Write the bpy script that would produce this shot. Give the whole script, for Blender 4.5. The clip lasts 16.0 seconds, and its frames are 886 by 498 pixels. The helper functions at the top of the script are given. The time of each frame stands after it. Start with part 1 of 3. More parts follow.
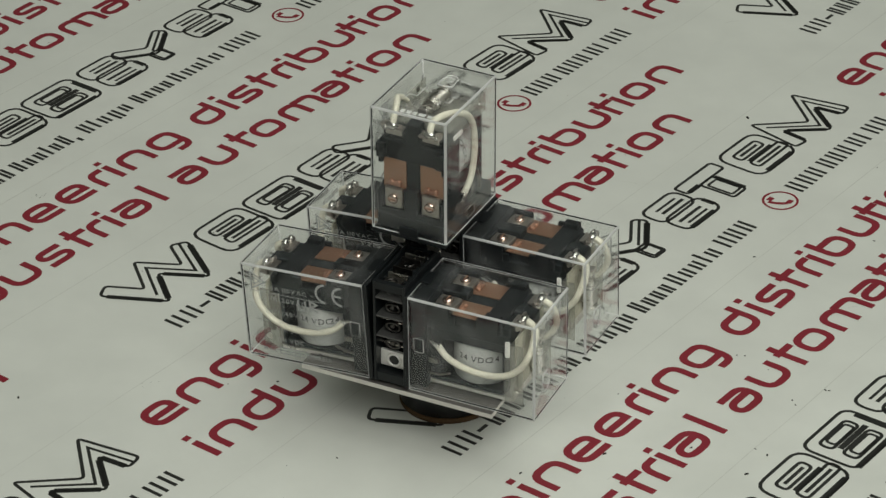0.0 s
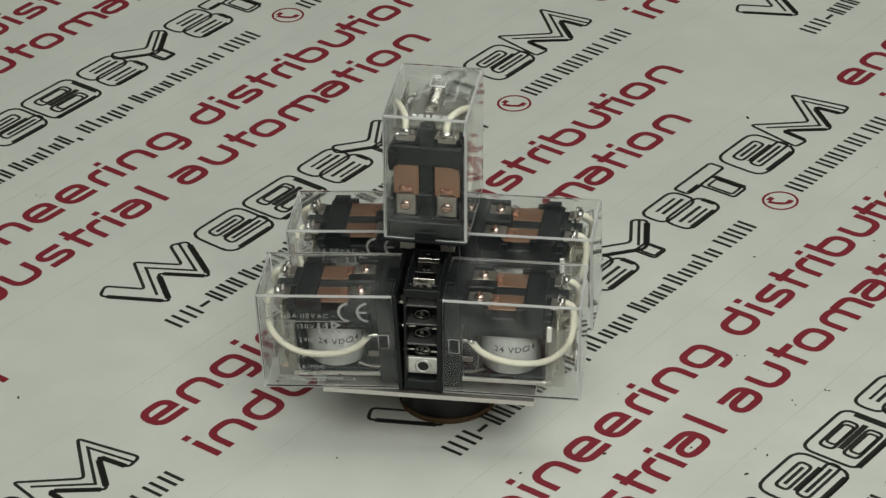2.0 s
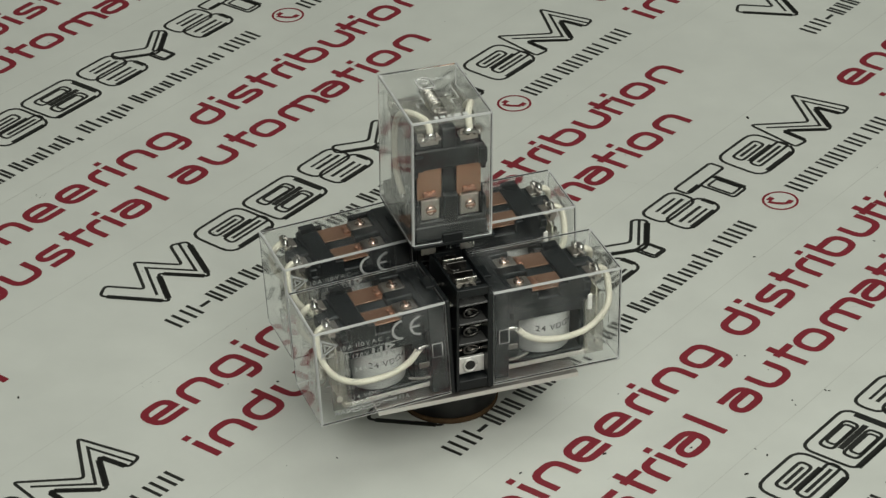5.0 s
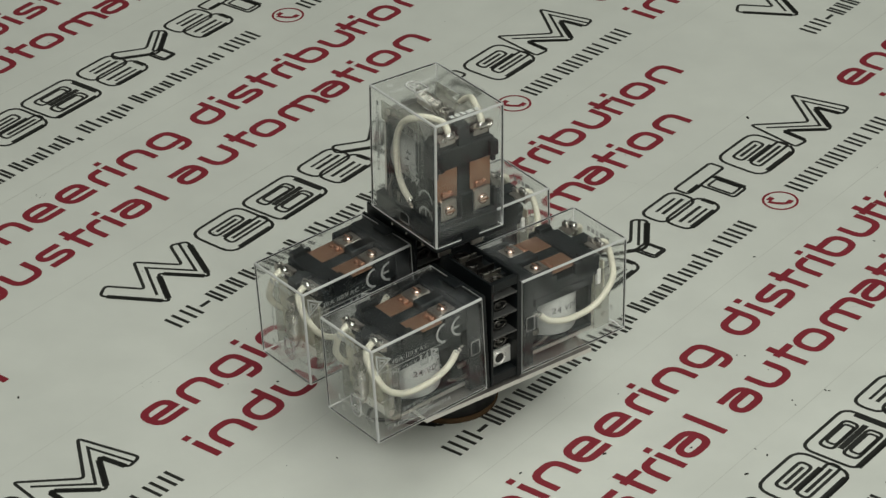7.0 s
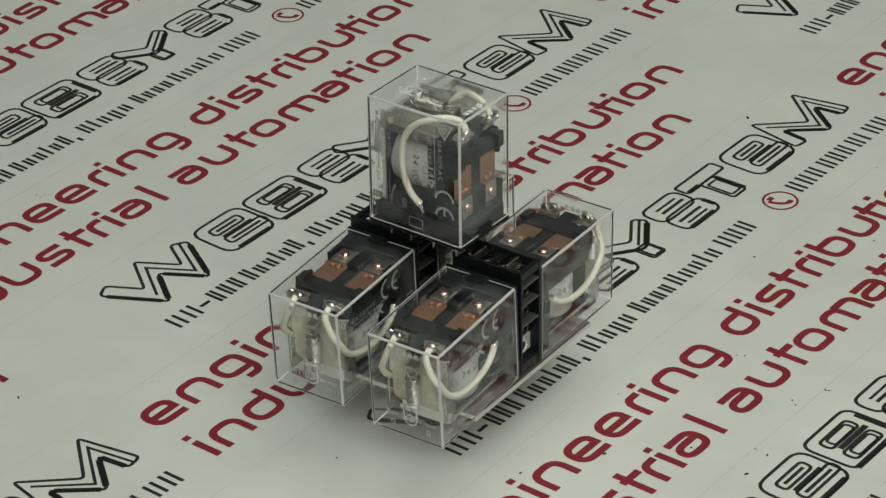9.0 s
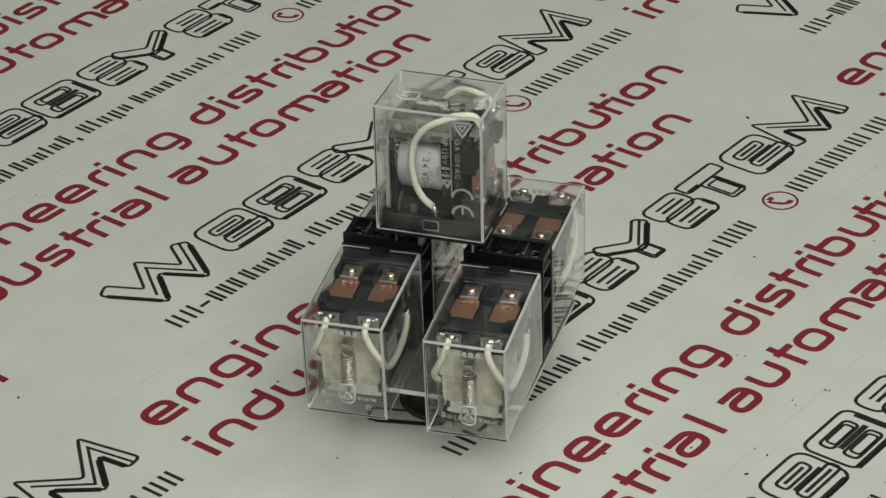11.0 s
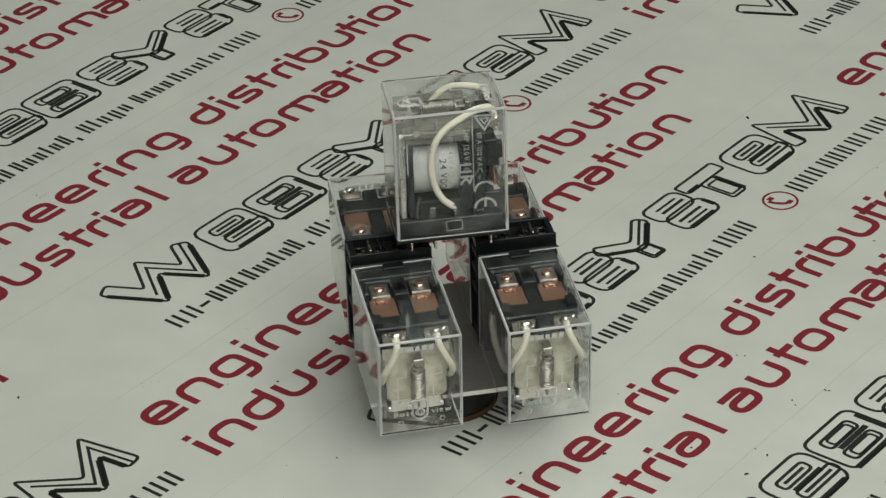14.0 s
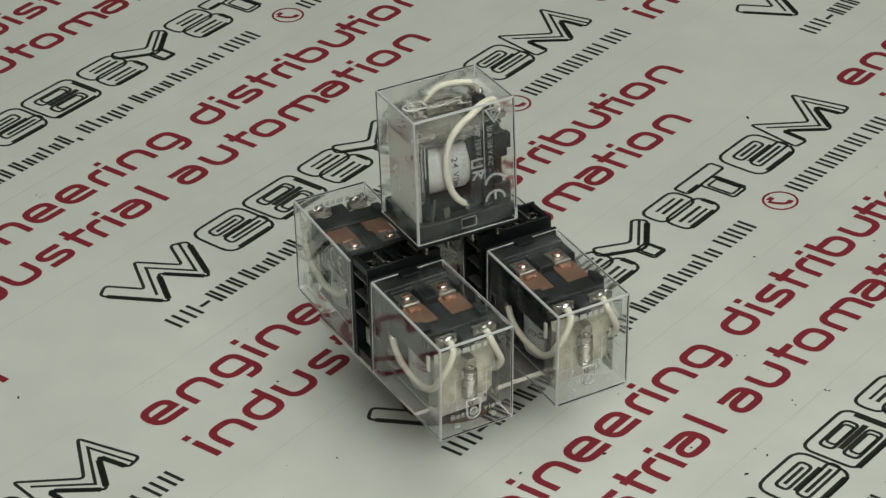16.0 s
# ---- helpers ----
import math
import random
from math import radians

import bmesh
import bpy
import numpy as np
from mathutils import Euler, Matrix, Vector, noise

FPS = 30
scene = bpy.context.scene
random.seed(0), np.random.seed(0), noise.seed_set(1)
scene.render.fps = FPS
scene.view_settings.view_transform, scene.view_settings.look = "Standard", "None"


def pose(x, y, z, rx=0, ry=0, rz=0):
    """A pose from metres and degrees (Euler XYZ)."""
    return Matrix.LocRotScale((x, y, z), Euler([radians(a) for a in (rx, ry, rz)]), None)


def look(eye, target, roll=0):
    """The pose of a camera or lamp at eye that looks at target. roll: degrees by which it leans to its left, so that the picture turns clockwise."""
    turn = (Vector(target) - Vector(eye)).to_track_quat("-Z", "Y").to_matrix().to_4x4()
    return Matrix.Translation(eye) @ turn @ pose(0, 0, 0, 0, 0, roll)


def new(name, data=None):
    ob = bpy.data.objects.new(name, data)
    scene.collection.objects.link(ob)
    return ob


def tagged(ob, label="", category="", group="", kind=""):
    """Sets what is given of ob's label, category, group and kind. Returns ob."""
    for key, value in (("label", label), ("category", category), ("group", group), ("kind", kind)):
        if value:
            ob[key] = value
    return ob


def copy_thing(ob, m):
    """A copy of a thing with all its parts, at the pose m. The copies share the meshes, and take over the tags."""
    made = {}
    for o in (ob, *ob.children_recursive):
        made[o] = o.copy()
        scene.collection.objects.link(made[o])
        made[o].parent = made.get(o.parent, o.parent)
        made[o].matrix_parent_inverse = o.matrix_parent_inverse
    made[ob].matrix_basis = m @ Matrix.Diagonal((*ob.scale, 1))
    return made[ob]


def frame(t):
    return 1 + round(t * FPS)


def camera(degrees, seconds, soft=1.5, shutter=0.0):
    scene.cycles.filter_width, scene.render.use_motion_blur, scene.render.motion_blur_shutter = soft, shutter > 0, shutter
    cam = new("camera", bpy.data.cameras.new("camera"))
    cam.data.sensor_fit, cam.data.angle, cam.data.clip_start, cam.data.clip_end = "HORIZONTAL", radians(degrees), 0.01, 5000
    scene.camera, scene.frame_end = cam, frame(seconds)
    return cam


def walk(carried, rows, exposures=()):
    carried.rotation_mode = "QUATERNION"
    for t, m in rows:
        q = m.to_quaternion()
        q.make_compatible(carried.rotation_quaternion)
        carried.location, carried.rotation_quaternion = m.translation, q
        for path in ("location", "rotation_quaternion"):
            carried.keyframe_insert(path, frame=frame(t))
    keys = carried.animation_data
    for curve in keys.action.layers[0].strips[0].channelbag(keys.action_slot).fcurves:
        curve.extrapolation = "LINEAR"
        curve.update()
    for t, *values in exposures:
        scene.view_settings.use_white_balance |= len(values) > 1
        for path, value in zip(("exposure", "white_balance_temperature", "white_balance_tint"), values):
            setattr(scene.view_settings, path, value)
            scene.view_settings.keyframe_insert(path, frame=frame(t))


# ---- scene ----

MM = 0.001
# ---------------------------------------------------------------- camera
cam = camera(17.53, 16.0, soft=1.4)
EYE = (0.0, -0.63717, 0.43378)
PAN, TILT = radians(-0.036), radians(31.31)
AIM = (EYE[0] + math.sin(PAN) * math.cos(TILT), EYE[1] + math.cos(PAN) * math.cos(TILT), EYE[2] - math.sin(TILT))
VIEW = look(EYE, AIM, -1.637)
walk(cam, [(0.0, VIEW), (16.0, VIEW)], [(0.0, 0.0), (16.0, 0.0)])

# ---------------------------------------------------------------- light
world = bpy.data.worlds.new("world")
scene.world = world
world.use_nodes = True
world.node_tree.nodes["Background"].inputs[0].default_value = (0.75, 0.8, 0.78, 1)
world.node_tree.nodes["Background"].inputs[1].default_value = 0.05


def area(name, eye, target, sx, sy, power, color):
    lamp = bpy.data.lights.new(name, "AREA")
    lamp.shape, lamp.size, lamp.size_y, lamp.energy, lamp.color = "RECTANGLE", sx, sy, power, color
    ob = new(name, lamp)
    ob.matrix_world = look(eye, target)
    return ob


area("ceiling_light", (0.50, 0.10, 1.86), (0.45, 0.0, 0), 1.6, 1.3, 12.0, (0.975, 1.0, 0.915))
# unseen fill lamp, added in front to soften shadows and brighten the near table
area("bench_light", (0.24, -0.80, 0.93), (0.18, -0.10, 0), 1.0, 0.7, 8.9, (0.99, 1.0, 0.93))


# ---------------------------------------------------------------- materials
def material(name, color, rough=0.5, metal=0.0, vary=0.0, scale=200.0, bump=0.0, spec=0.5, grime=None, grime_scale=30.0, obj=False):
    """Principled paint with grain at two scales; vary: how far the grain lightens and darkens, bump: height in mm."""
    m = bpy.data.materials.new(name)
    m.use_nodes = True
    nt = m.node_tree
    b = nt.nodes["Principled BSDF"]
    b.inputs["Base Color"].default_value = (*color, 1)
    b.inputs["Roughness"].default_value = rough
    b.inputs["Metallic"].default_value = metal
    b.inputs["Specular IOR Level"].default_value = spec
    tc = nt.nodes.new("ShaderNodeTexCoord")
    fine = nt.nodes.new("ShaderNodeTexNoise")
    fine.inputs["Scale"].default_value = scale
    fine.inputs["Detail"].default_value = 4
    nt.links.new(tc.outputs["Object"], fine.inputs["Vector"])
    if vary:
        coarse = nt.nodes.new("ShaderNodeTexNoise")
        coarse.inputs["Scale"].default_value = grime_scale
        coarse.inputs["Detail"].default_value = 5
        nt.links.new(tc.outputs["Object"], coarse.inputs["Vector"])
        add = nt.nodes.new("ShaderNodeMath")
        add.operation = "ADD"
        nt.links.new(fine.outputs["Fac"], add.inputs[0])
        nt.links.new(coarse.outputs["Fac"], add.inputs[1])
        ramp = nt.nodes.new("ShaderNodeMapRange")
        ramp.inputs["From Min"].default_value, ramp.inputs["From Max"].default_value = 0.6, 1.4
        nt.links.new(add.outputs[0], ramp.inputs["Value"])
        mix = nt.nodes.new("ShaderNodeMix")
        mix.data_type = "RGBA"
        dark = grime or tuple(c * (1 - vary) for c in color)
        mix.inputs[6].default_value = (*dark, 1)
        mix.inputs[7].default_value = (*[min(1, c * (1 + vary * 0.5)) for c in color], 1)
        nt.links.new(ramp.outputs[0], mix.inputs[0])
        nt.links.new(mix.outputs[2], b.inputs["Base Color"])
        rr = nt.nodes.new("ShaderNodeMapRange")
        rr.inputs["To Min"].default_value, rr.inputs["To Max"].default_value = max(0.02, rough - 0.1), min(1, rough + 0.1)
        nt.links.new(coarse.outputs["Fac"], rr.inputs["Value"])
        nt.links.new(rr.outputs[0], b.inputs["Roughness"])
    if bump:
        bp = nt.nodes.new("ShaderNodeBump")
        bp.inputs["Strength"].default_value = 0.5
        bp.inputs["Distance"].default_value = bump * MM
        nt.links.new(fine.outputs["Fac"], bp.inputs["Height"])
        nt.links.new(bp.outputs[0], b.inputs["Normal"])
    return m


def clear_plastic(name, tint, haze, haze_color, rough):
    """Thin clear moulded plastic: passes light straight on, with fresnel gloss and a little haze."""
    m = bpy.data.materials.new(name)
    m.use_nodes = True
    nt = m.node_tree
    nt.nodes.remove(nt.nodes["Principled BSDF"])
    out = nt.nodes["Material Output"]
    tr = nt.nodes.new("ShaderNodeBsdfTransparent")
    tr.inputs[0].default_value = (*tint, 1)
    df = nt.nodes.new("ShaderNodeBsdfDiffuse")
    df.inputs[0].default_value = (*haze_color, 1)
    gl = nt.nodes.new("ShaderNodeBsdfGlossy")
    gl.inputs["Roughness"].default_value = rough
    fc = nt.nodes.new("ShaderNodeLayerWeight")
    fc.inputs["Blend"].default_value = 0.5
    pw = nt.nodes.new("ShaderNodeMath")
    pw.operation = "POWER"
    pw.inputs[1].default_value = 5
    nt.links.new(fc.outputs["Facing"], pw.inputs[0])
    fr = nt.nodes.new("ShaderNodeMath")
    fr.operation = "MULTIPLY_ADD"
    fr.inputs[1].default_value, fr.inputs[2].default_value = 0.7, 0.028
    nt.links.new(pw.outputs[0], fr.inputs[0])
    tc = nt.nodes.new("ShaderNodeTexCoord")
    nz = nt.nodes.new("ShaderNodeTexNoise")
    nz.inputs["Scale"].default_value = 160
    nz.inputs["Detail"].default_value = 6
    nt.links.new(tc.outputs["Object"], nz.inputs["Vector"])
    hz = nt.nodes.new("ShaderNodeMapRange")
    hz.inputs["From Min"].default_value, hz.inputs["From Max"].default_value = 0.35, 0.75
    hz.inputs["To Min"].default_value, hz.inputs["To Max"].default_value = haze * 0.5, haze * 1.8
    nt.links.new(nz.outputs["Fac"], hz.inputs["Value"])
    m1 = nt.nodes.new("ShaderNodeMixShader")
    nt.links.new(hz.outputs[0], m1.inputs[0])
    nt.links.new(tr.outputs[0], m1.inputs[1])
    nt.links.new(df.outputs[0], m1.inputs[2])
    m2 = nt.nodes.new("ShaderNodeMixShader")
    nt.links.new(fr.outputs[0], m2.inputs[0])
    nt.links.new(m1.outputs[0], m2.inputs[1])
    nt.links.new(gl.outputs[0], m2.inputs[2])
    nt.links.new(m2.outputs[0], out.inputs["Surface"])
    return m


FILM = material("white_film", (0.675, 0.695, 0.643), 0.36, 0, 0.09, 60, 0.03, 0.45, None, 14)
RED = material("red_print", (0.245, 0.025, 0.038), 0.38, 0, 0.18, 1500, 0, 0.4, None, 60)
BLACK_INK = material("black_print", (0.028, 0.029, 0.026), 0.38, 0, 0.3, 1500, 0, 0.4, None, 60)
WALL = material("wall_paint", (0.62, 0.63, 0.60), 0.8, 0, 0.05, 60, 0.3, 0.3, None, 2)
# unseen north wall, toned darker so the clear covers mirror less light
DIM_WALL = material("grey_wall_paint", (0.25, 0.255, 0.245), 0.8, 0, 0.08, 60, 0.3, 0.3, None, 2)
FLOORM = material("floor_paint", (0.28, 0.28, 0.27), 0.6, 0, 0.15, 60, 0.3, 0.3, None, 3)
BLACK = material("black_plastic", (0.007, 0.009, 0.010), 0.4, 0, 0.35, 700, 0.02, 0.32, None, 120)
DARK = material("dark_bakelite", (0.009, 0.012, 0.013), 0.45, 0, 0.35, 900, 0.02, 0.25, None, 150)
STEEL = material("nickel_plate", (0.62, 0.60, 0.55), 0.28, 1.0, 0.15, 900, 0.01, 0.5, None, 200)
SOLDER = material("solder", (0.70, 0.69, 0.66), 0.13, 1.0, 0.1, 500, 0.25, 0.5, None, 300)
COPPER = material("copper_spring", (0.37, 0.215, 0.14), 0.36, 0.85, 0.15, 900, 0.01, 0.5, None, 200)
SCREW = material("copper_screw", (0.92, 0.72, 0.63), 0.16, 1.0, 0.1, 900, 0.01, 0.5, None, 200)
WIRE = material("cream_sleeve", (0.55, 0.535, 0.445), 0.5, 0, 0.12, 1800, 0.05, 0.4, (0.47, 0.45, 0.36), 160)
COILM = material("coil_tape", (0.42, 0.43, 0.41), 0.4, 0, 0.15, 900, 0.02, 0.5, None, 150)
WHITE_INK = material("white_print", (0.31, 0.32, 0.31), 0.5, 0, 0.2, 2000, 0, 0.4, None, 200)
GREY_INK = material("grey_print", (0.06, 0.06, 0.06), 0.5, 0, 0.2, 2000, 0, 0.4, None, 200)
PLATE = material("grey_plate", (0.30, 0.285, 0.265), 0.3, 0.7, 0.15, 800, 0.02, 0.4, None, 60)
GREY_PLASTIC = material("grey_plastic", (0.07, 0.07, 0.068), 0.25, 0, 0.2, 800, 0.02, 0.6, None, 90)
DARK_METAL = material("dull_tin", (0.20, 0.19, 0.175), 0.3, 1.0, 0.3, 800, 0.02, 0.5, None, 200)
SOCKET_TIN = material("darkened_tin", (0.10, 0.096, 0.09), 0.32, 1.0, 0.3, 800, 0.02, 0.5, None, 200)
END_INK = material("tip_print", (0.44, 0.45, 0.43), 0.5, 0, 0.2, 2000, 0, 0.4, None, 200)
YOKE = material("yoke_steel", (0.66, 0.65, 0.61), 0.3, 0.9, 0.15, 900, 0.01, 0.5, None, 200)
NICKEL = material("bright_nickel", (0.82, 0.81, 0.77), 0.35, 0.45, 0.1, 900, 0.01, 0.5, None, 200)
PLATE_EDGE = material("plate_edge", (0.60, 0.58, 0.53), 0.4, 0, 0.1, 800, 0.02, 0.4, None, 60)
SPINDLE = material("spindle_black", (0.010, 0.010, 0.010), 0.42, 0, 0.3, 800, 0.02, 0.5, None, 90)
BROWN_REFLEX = material("brown_felt", (0.10, 0.06, 0.03), 0.9, 0, 0.3, 1500, 0.1, 0.2, None, 90)
SEAM = material("seam_grey", (0.625, 0.64, 0.59), 0.5, 0, 0.2, 900, 0, 0.4, None, 40)
DIRT = material("dirt", (0.03, 0.03, 0.025), 0.9, 0, 0.3, 1500, 0.1, 0.2, None, 90)
CASE_EDGE = clear_plastic("clear_case_edge", (0.60, 0.61, 0.60), 0.55, (0.75, 0.75, 0.73), 0.12)
GLASS = material("clear_polycarbonate", (0.965, 0.97, 0.965), 0.04, 0, 0.0, 120, 0.012)
# pale diffuse colour on the bevels paints the bright lines of lit edges
EDGE_GLINT = material("polycarbonate_edge", (0.62, 0.63, 0.62), 0.3, 0, 0.0, 300, 0.02)
for m, lo, hi in ((GLASS, 0.935, 0.997), (EDGE_GLINT, 0.08, 0.3)):
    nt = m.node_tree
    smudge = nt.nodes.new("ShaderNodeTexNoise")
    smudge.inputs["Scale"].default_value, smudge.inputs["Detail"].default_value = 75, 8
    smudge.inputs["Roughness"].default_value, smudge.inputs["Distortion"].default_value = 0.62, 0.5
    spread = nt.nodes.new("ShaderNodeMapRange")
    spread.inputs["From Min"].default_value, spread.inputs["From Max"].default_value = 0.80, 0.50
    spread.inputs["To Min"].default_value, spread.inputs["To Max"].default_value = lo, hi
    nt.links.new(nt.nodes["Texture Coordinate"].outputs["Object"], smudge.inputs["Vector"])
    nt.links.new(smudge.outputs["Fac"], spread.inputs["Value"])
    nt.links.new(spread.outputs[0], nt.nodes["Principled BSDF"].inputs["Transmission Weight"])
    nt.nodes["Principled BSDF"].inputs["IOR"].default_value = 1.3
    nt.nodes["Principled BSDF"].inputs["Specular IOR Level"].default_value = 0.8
TERMINAL = material("tarnished_nickel", (0.43, 0.40, 0.36), 0.36, 1.0, 0.2, 900, 0.02, 0.5, None, 200)
MILKY = clear_plastic("milky_film", (0.80, 0.79, 0.72), 0.48, (0.68, 0.66, 0.54), 0.3)
SKIRT = clear_plastic("milky_skirt", (0.78, 0.78, 0.75), 0.16, (0.50, 0.50, 0.46), 0.25)
DARK_COPPER = material("tarnished_copper", (0.30, 0.155, 0.10), 0.4, 0.7, 0.3, 900, 0.02, 0.5, None, 250)


# ---------------------------------------------------------------- mesh helpers (in millimetres)
def mesh_of(name, bm, mats, turn=True):
    me = bpy.data.meshes.new(name)
    if turn:
        bmesh.ops.recalc_face_normals(bm, faces=bm.faces)
    bm.to_mesh(me)
    bm.free()
    me.transform(Matrix.Scale(MM, 4))
    for m in (mats if isinstance(mats, (list, tuple)) else [mats]):
        me.materials.append(m)
    return me


def part(name, bm, mats, parent=None, label="", m=None):
    """Links a bmesh as one mesh object under a thing or a part; m: its pose there."""
    ob = new(name, bm if isinstance(bm, bpy.types.Mesh) else mesh_of(name, bm, mats))
    ob.parent = parent
    if m is not None:
        ob.matrix_local = m
    if label:
        tagged(ob, label)
    return ob


def box(bm, x0, x1, y0, y1, z0, z1, bevel=0.0, seg=1, mat=0):
    vs = [bm.verts.new((x, y, z)) for x in (x0, x1) for y in (y0, y1) for z in (z0, z1)]
    fs = [bm.faces.new([vs[i] for i in q]) for q in ((0, 1, 3, 2), (4, 6, 7, 5), (0, 4, 5, 1), (2, 3, 7, 6), (0, 2, 6, 4), (1, 5, 7, 3))]
    for f in fs:
        f.material_index = mat
    if bevel:
        es = list({e for f in fs for e in f.edges})
        r = bmesh.ops.bevel(bm, geom=es, offset=bevel, segments=seg, affect="EDGES", profile=0.5)
        for f in r["faces"]:
            f.material_index = mat
    return fs


def lathe(bm, rings, axis="Z", c=(0, 0, 0), seg=24, mat=0):
    """Rings (radius, height) turned round an axis through c."""
    def at(r, h, a):
        p = (r * math.cos(a), r * math.sin(a), h)
        p = {"Z": p, "X": (p[2], p[0], p[1]), "Y": (p[1], p[2], p[0])}[axis]
        return tuple(p[i] + c[i] for i in range(3))
    loops = [[bm.verts.new(at(r, h, 2 * math.pi * i / seg)) for i in range(seg)] for r, h in rings]
    for a, b in zip(loops, loops[1:]):
        for i in range(seg):
            f = bm.faces.new((a[i], a[(i + 1) % seg], b[(i + 1) % seg], b[i]))
            f.smooth, f.material_index = True, mat
    for l in (loops[0], loops[-1]):
        bm.faces.new(l).material_index = mat


def smooth_path(pts, n=6):
    out = []
    P = [Vector(p) for p in pts]
    for i in range(len(P) - 1):
        a, b, c, d = P[max(i - 1, 0)], P[i], P[i + 1], P[min(i + 2, len(P) - 1)]
        for k in range(n):
            t = k / n
            out.append(0.5 * ((2 * b) + (c - a) * t + (2 * a - 5 * b + 4 * c - d) * t * t + (3 * b - a - 3 * c + d) * t ** 3))
    return out + [P[-1]]


def prism(bm, pts, z0, z1, mat=0):
    """A flat piece cut to an outline of (x, y), between two heights."""
    lo, hi = [[bm.verts.new((x, y, z)) for x, y in pts] for z in (z0, z1)]
    for loop in (lo, hi):
        bm.faces.new(loop).material_index = mat
    for i in range(len(pts)):
        j = (i + 1) % len(pts)
        bm.faces.new((lo[i], lo[j], hi[j], hi[i])).material_index = mat


def ring_plate(bm, x, y, z, half, hole, thick, seg=16):
    """A square plate with a round hole, lying flat."""
    lo, hi = [], []
    for i in range(seg):
        a = 2 * math.pi * (i + 0.5) / seg
        c, d = math.cos(a), math.sin(a)
        k = half / max(abs(c), abs(d))
        for h, rows in ((z, lo), (z + thick, hi)):
            rows.append((bm.verts.new((x + c * k, y + d * k, h)), bm.verts.new((x + c * hole, y + d * hole, h))))
    for i in range(seg):
        j = (i + 1) % seg
        bm.faces.new((hi[i][0], hi[j][0], hi[j][1], hi[i][1]))
        bm.faces.new((lo[i][0], lo[i][1], lo[j][1], lo[j][0]))
        bm.faces.new((lo[i][0], lo[j][0], hi[j][0], hi[i][0]))
        bm.faces.new((lo[i][1], hi[i][1], hi[j][1], lo[j][1]))


def tube(bm, pts, r, seg=8, mat=0):
    ref = Vector((0.31, 0.2, 0.93)).normalized()
    loops = []
    for i, p in enumerate(pts):
        d = (pts[min(i + 1, len(pts) - 1)] - pts[max(i - 1, 0)]).normalized()
        u = d.cross(ref).normalized()
        v = d.cross(u)
        loops.append([bm.verts.new(p + r * (u * math.cos(2 * math.pi * k / seg) + v * math.sin(2 * math.pi * k / seg))) for k in range(seg)])
    for a, b in zip(loops, loops[1:]):
        for k in range(seg):
            f = bm.faces.new((a[k], a[(k + 1) % seg], b[(k + 1) % seg], b[k]))
            f.smooth, f.material_index = True, mat
    bm.faces.new(loops[0]).material_index = mat
    bm.faces.new(loops[-1]).material_index = mat


def stroke(bm, pts, width, closed=False, z=0.0):
    """A flat line of the given width through 2D points."""
    P = [Vector((p[0], p[1])) for p in pts]
    n = len(P)
    L, R = [], []
    for i in range(n):
        a = P[(i - 1) % n] if closed or i else P[i]
        b = P[(i + 1) % n] if closed or i < n - 1 else P[i]
        d1 = (P[i] - a).normalized() if (P[i] - a).length else (b - P[i]).normalized()
        d2 = (b - P[i]).normalized() if (b - P[i]).length else d1
        nn = Vector((-d1.y - d2.y, d1.x + d2.x))
        nn = nn.normalized() if nn.length > 1e-6 else Vector((-d1.y, d1.x))
        k = width / 2 / max(0.4, nn.dot(Vector((-d1.y, d1.x))))
        L.append(bm.verts.new((*(P[i] + nn * k), z)))
        R.append(bm.verts.new((*(P[i] - nn * k), z)))
    for i in range(n if closed else n - 1):
        j = (i + 1) % n
        bm.faces.new((L[i], R[i], R[j], L[j]))


def rounded(pts, r, n=4):
    """A closed polygon with its corners rounded by about r."""
    out = []
    P = [Vector(p) for p in pts]
    for i, p in enumerate(P):
        a, b = P[i - 1], P[(i + 1) % len(P)]
        ra = min(r, (a - p).length * 0.45)
        rb = min(r, (b - p).length * 0.45)
        s, e = p + (a - p).normalized() * ra, p + (b - p).normalized() * rb
        for k in range(n + 1):
            t = k / n
            out.append((1 - t) ** 2 * s + 2 * t * (1 - t) * p + t * t * e)
    return out


def rect(x0, x1, y0, y1, lean=0.0):
    return [(x0, y0), (x1, y0), (x1 + lean, y1), (x0 + lean, y1)]


def bar(bm, x0, x1, y0, y1, z=0.0):
    bm.faces.new([bm.verts.new((x, y, z)) for x, y in ((x0, y0), (x1, y0), (x1, y1), (x0, y1))])


GLYPHS = {}


def glyph(ch, bold):
    """A character of the built-in font as points and faces, with its size."""
    if (ch, bold) not in GLYPHS:
        cu = bpy.data.curves.new("glyph", "FONT")
        cu.body, cu.size, cu.offset, cu.resolution_u = ch, 1.0, bold, 5
        ob = bpy.data.objects.new("glyph", cu)
        scene.collection.objects.link(ob)
        bpy.context.view_layer.update()
        me = bpy.data.meshes.new_from_object(ob.evaluated_get(bpy.context.evaluated_depsgraph_get()))
        pts = [(v.co.x, v.co.y) for v in me.vertices]
        GLYPHS[ch, bold] = (pts, [tuple(p.vertices) for p in me.polygons])
        bpy.data.meshes.remove(me)
        bpy.data.objects.remove(ob)
        bpy.data.curves.remove(cu)
    return GLYPHS[ch, bold]


